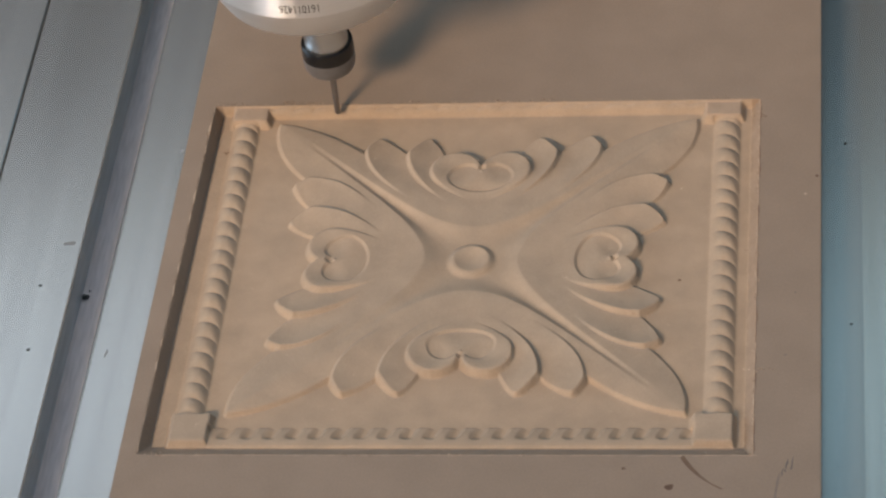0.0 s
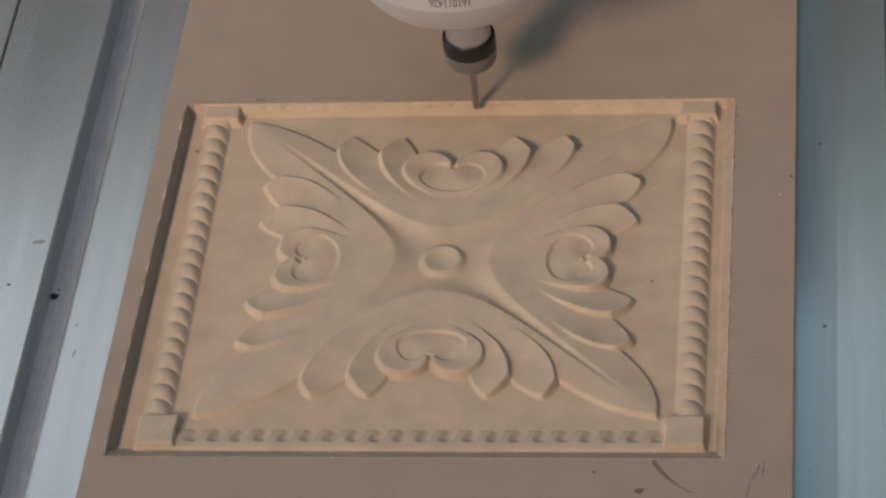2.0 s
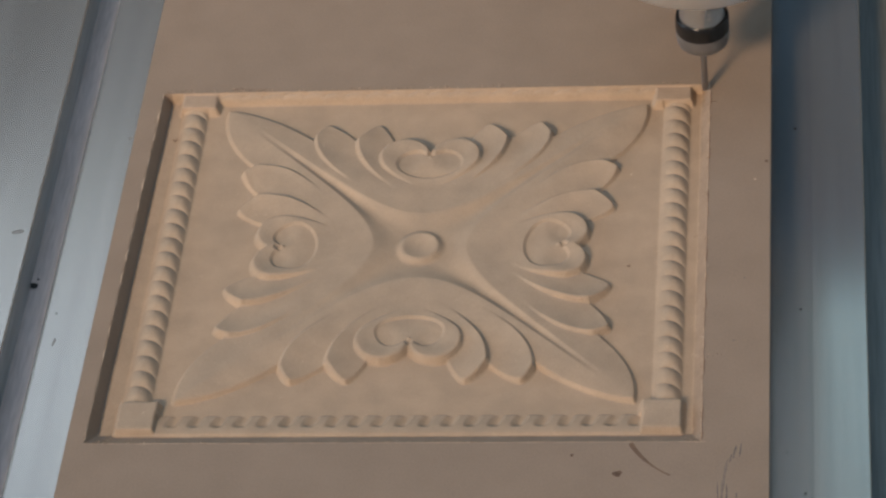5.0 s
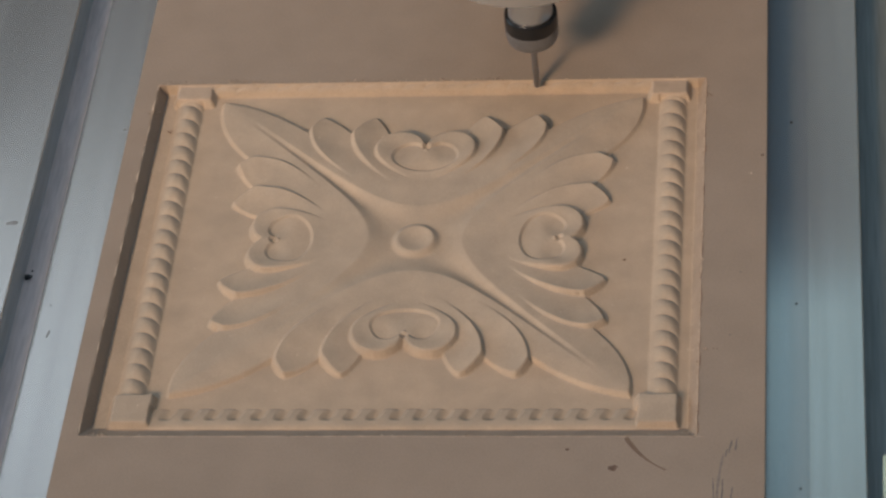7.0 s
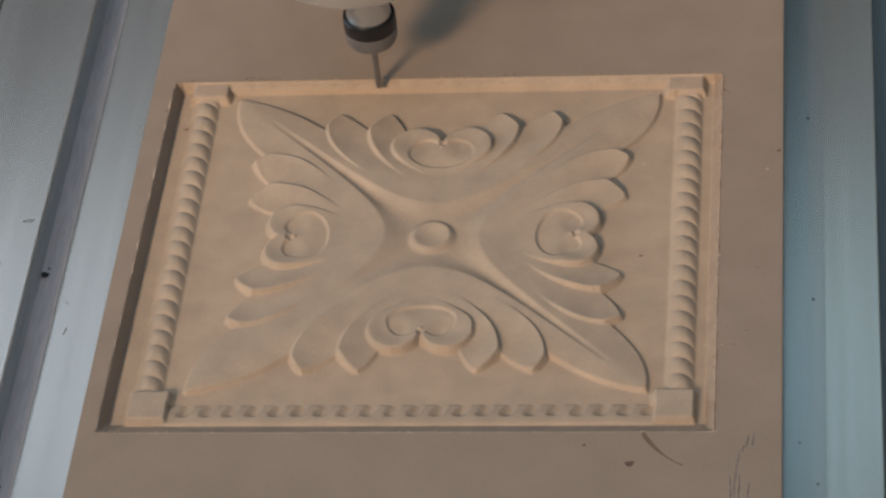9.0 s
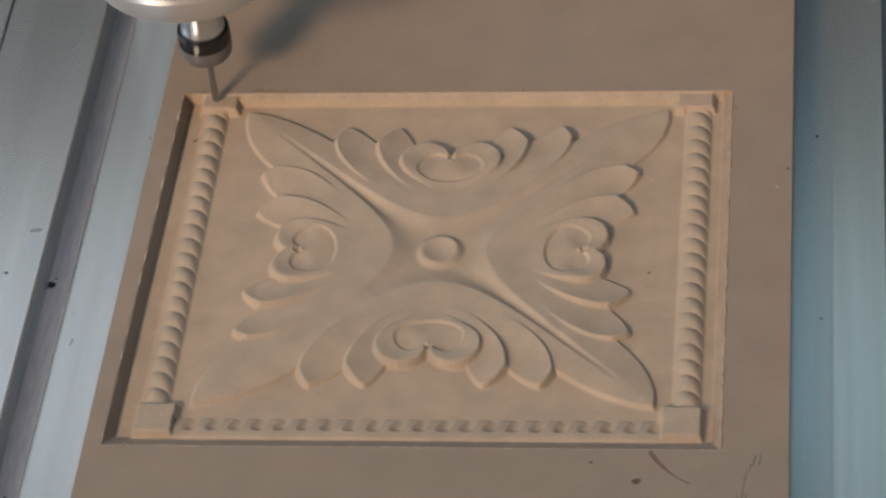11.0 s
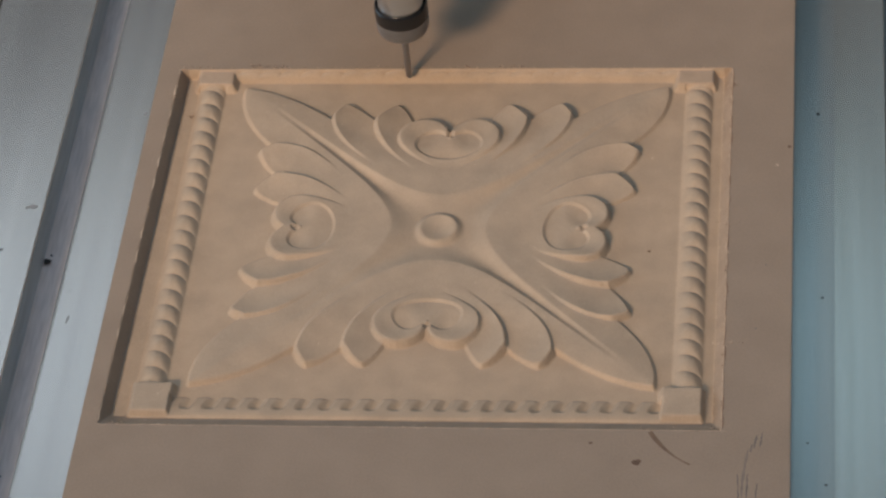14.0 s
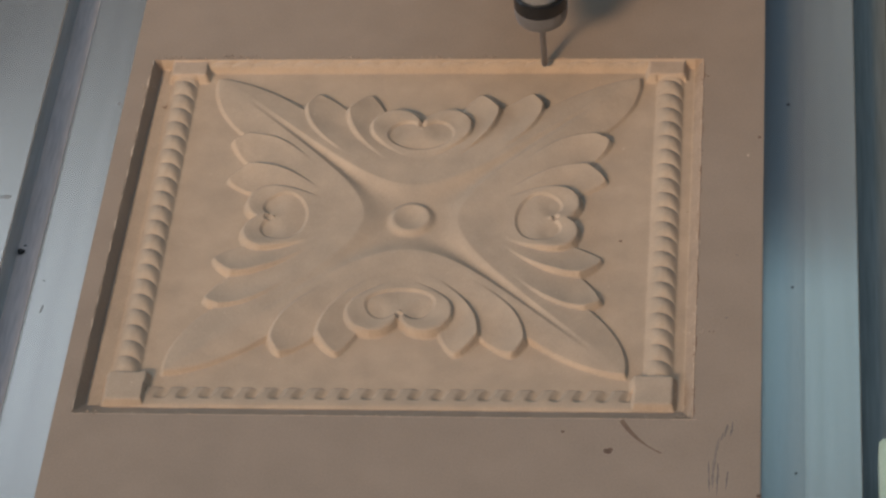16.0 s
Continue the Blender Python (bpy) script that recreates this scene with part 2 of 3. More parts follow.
def smooth(x, a, b):
    t = np.clip((x - a) / (b - a), 0, 1)
    return t * t * (3 - 2 * t)


TIP_X, TIP_Y = 123.3, 116.5                       # the leaf tips, from the middle of the motif
TOP = dict(at=(101.8, 62), aj=(92.5, 68.5), abj=(88.5, 43.5), bt=(101.8, 31.8), bhj=(86.5, 21.8), lobe=(14.5, 73, 14.2), ra=(58, 49.5), rb=(55, 27), rh=(56, 17),
           rec=(66.5, 11.3, 18.8), leaf=(88.5, 68.5, TIP_Y, TIP_X, 5.0))
SIDE = dict(at=(108, 62.5), aj=(99.5, 68), abj=(96, 43), bt=(107, 31), bhj=(93, 21), lobe=(11.2, 80.5, 12.8), ra=(68, 53), rb=(61, 29), rh=(60, 19.5),
            rec=(71, 12.6, 18.2), leaf=(101, 67, TIP_X, TIP_Y, 7.0))


def edge_curve(u, root, joint):
    """Crease that leaves the root inward and meets the outline at the joint: lateral place at the outward place u."""
    t = np.clip((joint[0] - u) / (joint[0] - root[0]), 0, 1.4)
    return joint[1] - (joint[1] - root[1]) * t * t


def petal_mask(u, v, tip, outer, inner, root):
    (ut, vt), (uo, vo), (ui, vi) = tip, outer, inner
    w = np.clip((vt - v) / (vt - vi), 0, 3)
    crown = np.where(v < vt, ut - (ut - ui) * (0.4 * w + 0.6 * w * w), ut - (ut - uo) * np.clip((v - vt) / (vo - vt), 0, 3) ** 1.6)
    e = edge_curve(u, root, outer)
    return (v < e) & (u < crown), e


def quarter(u, v, vs, d, zp):
    """Heights of the petals and of the double-lobed motif in one of the four fields: u outward, v sideways (vs with its sign)."""
    u, v = u + 0.03 * np.sin(2.9 * v + 1.1 * vs) * np.sin(2.3 * u), v + 0.03 * np.sin(2.6 * u + 0.7 * vs)
    best, kind = np.full(u.shape, -99.0), np.zeros(u.shape, int)
    lu0, lv0, lu1, lv1, bulge = d["leaf"]
    s = np.clip((v - lv0) / (lv1 - lv0), -1, 1)
    leaf_top = np.where(s > 0, lu0 + (lu1 - lu0) * s + bulge * 4 * s * (1 - s), np.where(v > d["abj"][1] + 4, lu0 - 1, d["lobe"][1] - 3))
    m = (u < leaf_top) & (v <= lv1)
    best[m], kind[m] = zp[m], 1
    for code, tip, outer, inner, root, rise, width in ((2, d["at"], d["aj"], d["abj"], d["ra"], 2.1, 24), (3, d["bt"], (d["abj"][0], d["abj"][1]), d["bhj"], d["rb"], 2.7, 22)):
        m, e = petal_mask(u, v, tip, outer, inner, root)
        q = np.clip((e - v) / width, 0, 1)
        z = zp + smooth(u, root[0] - 10, outer[0] - 14) * (rise * (1 - q) - 0.45 * q - 0.9 * np.sin(np.pi * q) ** 0.8) + (1 - 0.85 * q) * 1.7 * smooth(u, outer[0] - 10, tip[0])
        z = np.clip(z, FLOOR + 0.9, -0.6)
        best[m], kind[m] = z[m], code
    lv, lu, lr = d["lobe"]
    eh = edge_curve(u, d["rh"], (lu, lv + lr))
    dist = np.hypot(v - lv, u - lu)
    m = ((v < eh) & (u < lu)) | (dist < lr)
    lip = smooth(dist, 3, lr)
    z = zp + smooth(u, d["rh"][0] - 10, lu) * (1.6 + 1.5 * lip)
    ru, sa, sb = d["rec"]
    off = v - 0.47 * sb
    inside = ((u - ru) / sa) ** 2 + np.where(u < ru, v / sb, off / (0.53 * sb)) ** 2 < 1
    z = np.where(inside, z - 1.5 + 0.4 * np.clip((v / sb) ** 2, 0, 1), z)
    z = np.where(np.hypot(v, u - ru - 0.74 * sa) < 2.1, z - 2.4, z)
    m &= (z > best - 2.5)
    best[m], kind[m] = z[m], 4
    return best, kind


def rope(along, across, half, pitch, twist):
    """A twisted cord half sunk into the floor; across from -half to half."""
    q = np.clip(across / half, -1, 1)
    base = np.sqrt(np.clip(1 - q * q, 0, 1))
    f = (along / pitch + twist * (0.32 * q + 0.2 * q ** 3)) % 1.0
    lobe = np.clip(1 - (2 * f - 1) ** 2, 0, 1) ** 0.8
    deep = 0.16 + 0.42 * smooth(q, -0.75, 0.25)
    return FLOOR + 6.0 * base * (1 - deep + deep * lobe)


def side_rope(along, q, pitch):
    """A flattened twisted cord: its lobes merge on one flank and part in curved wedges towards the other."""
    q = np.clip(q, -1, 1)
    f = (along / pitch + 0.06 * (q + 1) + 0.42 * np.clip(q - 0.1, 0, 1) ** 2) % 1.0
    lobe = np.clip(1 - (2 * f - 1) ** 2, 0, 1) ** 0.8
    deep = 0.12 + 0.36 * smooth(q, -1.15, 0.35)
    return FLOOR + 4.6 * np.where(q < 0, 1 - np.abs(q) ** 1.7, 1 - np.abs(q) ** 2.2) * (1 - deep + deep * lobe)


def low_cord(along, q, pitch):
    """The flatter near cord: a plain high front and slanting nicks in its back."""
    q = np.clip(q, -1, 1)
    front = 2.6 * smooth(q, -1.9, -0.7)
    f = (along / pitch - 0.63 - 0.22 * q) % 1.0
    nick = np.where(f < 0.6, smooth(f, 0.2, 0.56), 1 - smooth(f, 0.64, 0.92))
    gentle = 1 - 0.62 * smooth(q, -0.3, 1.3)
    steep = 1 - 1.05 * smooth(q, -0.38, 0.2)
    return FLOOR + front * (gentle + (steep - gentle) * nick)


def carving(x, y):
    """Heights (mm) over the pocket and the region each place belongs to; x, y in mm from the pocket's lower left corner."""
    z, kind = np.full(x.shape, FLOOR), np.full(x.shape, 10)
    # the four pillows between the diagonal valleys
    X, Y = x - CX - 1.5, y - CY - 1.0
    ax, ay = np.abs(X), np.abs(Y)
    diagonal = math.hypot(TIP_X, TIP_Y)
    sx, sy = np.hypot(X, 6), np.hypot(Y, 6)
    e = np.abs(sx * TIP_Y - sy * TIP_X) / diagonal
    r = (sx * TIP_X + sy * TIP_Y) / diagonal
    w = 1.3 + 2.3 * np.exp(-((r / 120) ** 2)) + 40 * np.exp(-r / 18)
    q = np.clip(e / w, 0, 1)
    pillow = -1.6 - 3.2 * np.clip(e / 62 * (1 + 1.2 * smooth(r, 80, 140)) + 0.45 * (r / 150) ** 2.5, 0, 1)
    arm = np.where(X * Y < 0, 1.0, np.where(X > 0, 0.8, 0.3))
    arm = arm + (1 - arm) * np.exp(-((r / 48) ** 4))
    valley = pillow - arm * (3.3 * np.exp(-((r / 85) ** 2)) + 0.5 * (1 - smooth(r, 100, 150)))
    zp = valley + (pillow - valley) * (0.55 * q * q * (3 - 2 * q) + 0.45 * q ** 2.2)
    top, ktop = quarter(ay, ax, X, TOP, zp)
    side, kside = quarter(ax, ay, Y, SIDE, zp)
    is_top = ay * TIP_X > ax * TIP_Y
    best, kb = np.where(is_top, top, side), np.where(is_top, ktop, kside)
    m = best > -50
    z[m], kind[m] = best[m], kb[m]
    # split each motif by its field and side
    field = np.where(is_top, np.where(Y > 0, 0, 1), np.where(X > 0, 2, 3))
    hand = np.where(is_top, X > 0, Y > 0).astype(int)
    corner = (X > 0).astype(int) + 2 * (Y > 0).astype(int)
    sub = np.where((kind == 2) | (kind == 3), field * 2 + hand, np.where(kind == 4, field, np.where(kind == 1, corner, 0)))
    # bead in the middle
    d = np.hypot(X, Y)
    bead = -2.3 - 4.8 * np.clip((d - 10.3) / 5.4, 0, 1) ** 0.9 - 1.7 * np.clip(1 - (d / 10.3) ** 2, 0, 1)
    m = d < 15.7
    z[m], kind[m], sub[m] = np.maximum(z, bead)[m], 5, 0
    # the border runs round a middle of its own
    X, Y = x - CX, y - CY
    ax, ay = np.abs(X), np.abs(Y)
    corner = (X > 0).astype(int) + 2 * (Y > 0).astype(int)
    # cords
    left = X < 0
    m = (np.abs(ax - 142) < 8.0) & (ay < 117.5)
    z[m], kind[m] = np.where(left, side_rope(Y, (X + 142) / 8, 11.55), side_rope(Y, (X - 142) / 8, 11.55))[m], 6
    sub = np.where(m, left.astype(int), sub)
    mid, half = np.where(Y > 0, 134.3, 132.3), np.where(Y > 0, 9.2, 7.2)
    m = (np.abs(ay - mid) < half) & (ax < 129.5)
    zr = rope(X, Y - np.sign(Y) * mid, half, 12.35, -1.0)
    rise = np.clip(1 - np.abs(ay - mid) / half, 0, 1)
    plain = FLOOR + 5.6 * (rise * (2 - rise)) ** 0.85
    zr = np.where(Y > 0, plain + (zr - plain) * 1.9, low_cord(X, (Y + mid) / half, 12.35))
    z[m], kind[m] = zr[m], 6
    sub = np.where(m, 2 + (Y > 0), sub)
    # square corner blocks left at the full height
    bd = np.maximum(np.abs(ax - 139.75) - 10.25, np.abs(ay - np.where(Y > 0, 130.5, 127.7)) - np.where(Y > 0, 13.0, 10.2))
    m = bd < 0.05
    z[m], kind[m] = -1.1, 7
    sub = np.where(m, corner, sub)
    # a deeper channel beside the left wall
    z = np.where(kind == 10, z - 0.5 * (x < 14.2) - 3.6 * (x < 3.6 + 3.2 * y / 277), z)
    # sloping outer walls; the far side is only cut as far as the tool has come
    jag = 0.35 * np.sin(x * 1.7) * np.sin(y * 1.31 + 1) + 0.3 * np.sin(x * 0.53 + 2) * np.sin(y * 0.61)
    skew = 2.8 * y / 277
    steep = (skew - 1.0 - x - 0.15 * jag) * 2.4
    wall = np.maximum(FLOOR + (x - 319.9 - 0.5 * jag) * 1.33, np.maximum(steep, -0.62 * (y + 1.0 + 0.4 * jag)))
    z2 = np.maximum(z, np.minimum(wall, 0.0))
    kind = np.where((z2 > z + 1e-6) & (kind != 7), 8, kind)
    z = z2
    front = y > 277.2 + 0.5 * jag
    z, kind = np.where(front, 0.0, z), np.where(front, 9, kind)
    out = (x <= -1.0 + skew) | (x >= 325) | (y <= -1.3)
    z, kind = np.where(out, 0.0, z), np.where(out, 9, kind)
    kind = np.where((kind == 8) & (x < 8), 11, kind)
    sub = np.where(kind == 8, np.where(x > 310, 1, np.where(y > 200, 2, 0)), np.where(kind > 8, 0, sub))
    return z, kind, sub


def tool_shape(z, kind, step=0.21, steepest=2.6):
    """The sloping flanks and rounded hollows that the ball-ended cutter leaves."""
    cut = (kind < 9) | (kind == 10)
    out = np.where(cut, z, -99.0)
    for k in (1, 1, 2, 4, 8):
        p = np.pad(out, k, mode="edge")
        best = out.copy()
        for i in (-1, 0, 1):
            for j in (-1, 0, 1):
                if (i, j) != (0, 0):
                    best = np.maximum(best, p[k + i * k:k + i * k + z.shape[0], k + j * k:k + j * k + z.shape[1]] - steepest * step * k * math.hypot(i, j))
        out = best
    out = np.where(cut & (kind != 6), out, z)

    def blurred(sigma):
        n = int(3 * sigma / step) + 1
        k = np.exp(-0.5 * (np.arange(-n, n + 1) * step / sigma) ** 2)
        k /= k.sum()
        res = out
        for axis in (0, 1):
            p = np.pad(res, [(n, n) if a == axis else (0, 0) for a in (0, 1)], mode="edge")
            res = sum(w * (p[i:i + z.shape[0], :] if axis == 0 else p[:, i:i + z.shape[1]]) for i, w in enumerate(k))
        return res

    soft = np.where(kind == 6, blurred(0.3), np.where(kind == 5, blurred(0.9), blurred(0.5)))
    return np.where(kind != 9, soft, z)


# 11, the left wall, is cut too; the skin's darker grey carries its shade
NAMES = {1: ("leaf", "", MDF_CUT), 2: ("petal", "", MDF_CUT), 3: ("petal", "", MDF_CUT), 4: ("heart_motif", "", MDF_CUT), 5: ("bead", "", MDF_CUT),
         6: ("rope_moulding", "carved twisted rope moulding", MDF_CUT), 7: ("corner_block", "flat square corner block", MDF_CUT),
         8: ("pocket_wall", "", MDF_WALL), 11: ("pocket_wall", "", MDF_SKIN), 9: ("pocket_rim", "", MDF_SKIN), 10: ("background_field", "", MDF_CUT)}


def blob(bm, x, y, z, rx, ry, rz, rng, n=9):
    """A flat, uneven crumb or spot."""
    ring = [bm.verts.new((x + rx * math.cos(a) * (1 + rng.uniform(-0.3, 0.3)), y + ry * math.sin(a) * (1 + rng.uniform(-0.3, 0.3)), z)) for a in [2 * math.pi * i / n for i in range(n)]]
    top = bm.verts.new((x, y, z + rz))
    for i in range(n):
        bm.faces.new((ring[i], ring[(i + 1) % n], top))


def tuft(bm, x, y, z, size, rng):
    """A torn fibre: a thin bent sliver standing up from the rim."""
    a = rng.uniform(0, 2 * math.pi)
    dx, dy = math.cos(a) * size, math.sin(a) * size
    w = size * 0.22
    p = [(x - dy / size * w, y + dx / size * w, z), (x + dy / size * w, y - dx / size * w, z), (x + dx * 0.6, y + dy * 0.6, z + size * 0.7), (x + dx, y + dy, z + size * rng.uniform(0.3, 1.0))]
    v = [bm.verts.new(c) for c in p]
    bm.faces.new((v[0], v[1], v[2]))
    bm.faces.new((v[0], v[2], v[3]))
    bm.faces.new((v[1], v[3], v[2]))


def carved_board():
    # the sheet round the carving: top ring, sides and underside
    hx0, hx1, hy0, hy1 = -0.003, 0.328, -0.003, 0.2815
    bm = bmesh.new()
    xs, ys = (X0, hx0, hx1, X1), (Y0, hy0, hy1, Y1)
    for i in range(3):
        for j in range(3):
            if (i, j) != (1, 1):
                bm.faces.new([bm.verts.new((x, y, Z)) for x, y in ((xs[i], ys[j]), (xs[i + 1], ys[j]), (xs[i + 1], ys[j + 1]), (xs[i], ys[j + 1]))])
    c = ((X0, Y0), (X1, Y0), (X1, Y1), (X0, Y1))
    for i in range(4):
        (ax, ay), (bx, by) = c[i], c[(i + 1) % 4]
        bm.faces.new([bm.verts.new(p) for p in ((ax, ay, TABLE), (bx, by, TABLE), (bx, by, Z), (ax, ay, Z))])
    bm.faces.new([bm.verts.new((x, y, TABLE)) for x, y in reversed(c)])
    board = tagged(new("mdf_board", mesh_of("mdf_board", bm, MDF_SKIN)), "brown fibreboard panel with a half-finished floral relief carving", "wooden panel")
    # the carving as one continuous surface, cut into its parts
    nx, ny = 1577, 1355
    gx, gy = np.meshgrid(np.linspace(hx0 * 1000, hx1 * 1000, nx), np.linspace(hy0 * 1000, hy1 * 1000, ny), indexing="xy")
    z, kind, sub = carving(gx, gy)
    z = tool_shape(z, kind)
    # what stands proud of the near wall is cut face, not wall
    kind = np.where((kind == 8) & (gx < 317) & (gy < 30) & (z > 0.3 - 0.62 * (gy + 1.0)), 10, kind)
    sub = np.where(kind == 10, 0, sub)
    gx, gy, z, kind, sub = (a[::2, ::2] for a in (gx, gy, z, kind, sub))
    ny, nx = z.shape
    rng = np.random.default_rng(4)
    z = np.where(kind < 9, z + rng.normal(0, 0.005, z.shape), z)
    # torn, fibrous flanks and a faintly uneven floor
    rough = np.zeros(z.shape)
    for size, depth in ((1, 0.05), (2, 0.09), (5, 0.13)):
        coarse = rng.normal(0, depth, (ny // size + 2, nx // size + 2))
        rows, cols = np.arange(ny) / size, np.arange(nx) / size
        i, j = rows.astype(int)[:, None], cols.astype(int)[None, :]
        u, v = (rows % 1)[:, None], (cols % 1)[None, :]
        rough += (1 - u) * ((1 - v) * coarse[i, j] + v * coarse[i, j + 1]) + u * ((1 - v) * coarse[i + 1, j] + v * coarse[i + 1, j + 1])
    slope = np.hypot(*np.gradient(z, 0.42))
    z = np.where(kind != 9, z + rough * (0.08 + 0.8 * smooth(slope, 0.5, 1.6)) * np.where(kind == 6, 0.4, 1.0), z)
    co = np.stack([gx / 1000, gy / 1000, Z + z / 1000], -1)
    dx, dy = np.gradient(co, axis=1), np.gradient(co, axis=0)
    nrm = np.cross(dx, dy)
    nrm /= np.linalg.norm(nrm, axis=-1, keepdims=True)
    code = kind * 100 + sub
    q = code[:-1, :-1]
    idx = np.arange(nx * ny).reshape(ny, nx)
    quads = np.stack([idx[:-1, :-1], idx[:-1, 1:], idx[1:, 1:], idx[1:, :-1]], -1)
    co, nrm = co.reshape(-1, 3), nrm.reshape(-1, 3)
    for value in np.unique(q):
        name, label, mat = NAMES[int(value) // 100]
        if value in (702, 703):
            mat = MDF_CORE
        f = quads[q == value]
        used, inv = np.unique(f, return_inverse=True)
        me = bpy.data.meshes.new(name)
        me.vertices.add(len(used))
        me.vertices.foreach_set("co", co[used].ravel())
        me.loops.add(f.size)
        me.loops.foreach_set("vertex_index", inv.ravel().astype(np.int32))
        me.polygons.add(len(f))
        me.polygons.foreach_set("loop_start", np.arange(0, f.size, 4, dtype=np.int32))
        me.polygons.foreach_set("use_smooth", np.ones(len(f), bool))
        me.update(calc_edges=True)
        me.normals_split_custom_set_from_vertices(nrm[used].tolist())
        me.materials.append(mat)
        ob = new(name, me)
        ob.parent = board
        tagged(ob, label)
    # crumbs of dust left lying on the cut surface
    grains, pick = bmesh.new(), random.Random(11)
    zz = z.ravel()
    for _ in range(150):
        k = pick.randrange(nx * ny)
        r = pick.uniform(0.12, 0.3) ** 1.4 / 600
        blob(grains, co[k][0], co[k][1], Z + zz[k] / 1000, r * pick.uniform(0.8, 1.8), r, r * 0.9, pick, 6)
    steep = np.nonzero((nrm[:, 2] < 0.62) & np.isin(kind.ravel(), (1, 2, 3, 4)))[0]
    for _ in range(650):
        k = int(steep[pick.randrange(len(steep))])
        tuft(grains, co[k][0], co[k][1], Z + zz[k] / 1000, pick.uniform(0.2, 0.65) / 1000, pick)
    tagged(part("sawdust", grains, FUZZ, board, "pale crumbs of sawdust"), kind="stuff")
    return board


board = carved_board()


def rim_fuzz():
    """Fibres torn up along the cut rim: pale ones, and darker shreds of the skin."""
    rng = random.Random(7)
    pale, dark = bmesh.new(), bmesh.new()
    for side, count, big in (("left", 110, 0.6), ("right", 260, 0.65), ("near", 160, 0.65), ("far", 330, 0.6)):
        for _ in range(count):
            s = rng.random() ** (0.45 if side == "left" else 1)
            size = big * rng.uniform(0.3, 1.4) ** 2 / 1000
            x, y = {"left": (-0.001 + 0.0028 * s + rng.gauss(0, 0.0002), s * 0.277), "right": (0.3248 + rng.gauss(0, 0.0003), s * 0.277), "near": (s * 0.325, -0.0014), "far": (s * 0.325, 0.2776 + abs(rng.gauss(0, 0.0006)))}[side]
            tuft(dark if rng.random() < 0.45 else pale, x, y, Z - 0.0001, size, rng)
    for cx, cy, n, spread in ((0.0475, 0.2795, 26, 0.004), (0.062, 0.279, 20, 0.003), (0.118, 0.279, 12, 0.003), (0.168, 0.279, 12, 0.004), (0.013, 0.279, 14, 0.004), (0.2, 0.2795, 9, 0.003), (0.3, 0.279, 8, 0.005), (0.003, 0.253, 16, 0.002),
                              (0.326, 0.262, 8, 0.002), (0.3255, 0.15, 10, 0.004), (0.3255, 0.06, 10, 0.004), (0.008, -0.0005, 18, 0.003), (0.32, 0.0, 14, 0.002)):
        for _ in range(n):
            tuft(dark if rng.random() < 0.6 else pale, cx + rng.gauss(0, spread), cy + rng.gauss(0, 0.0007), Z, rng.uniform(0.4, 1.4) / 1000, rng)
    tagged(part("fibre_fringe", pale, FUZZ, board, "pale torn wood fibres along the cut rim"), kind="stuff")
    tagged(part("fibre_fringe", dark, FIBRE_DARK, board, "brown shreds of board skin along the cut rim"), kind="stuff")


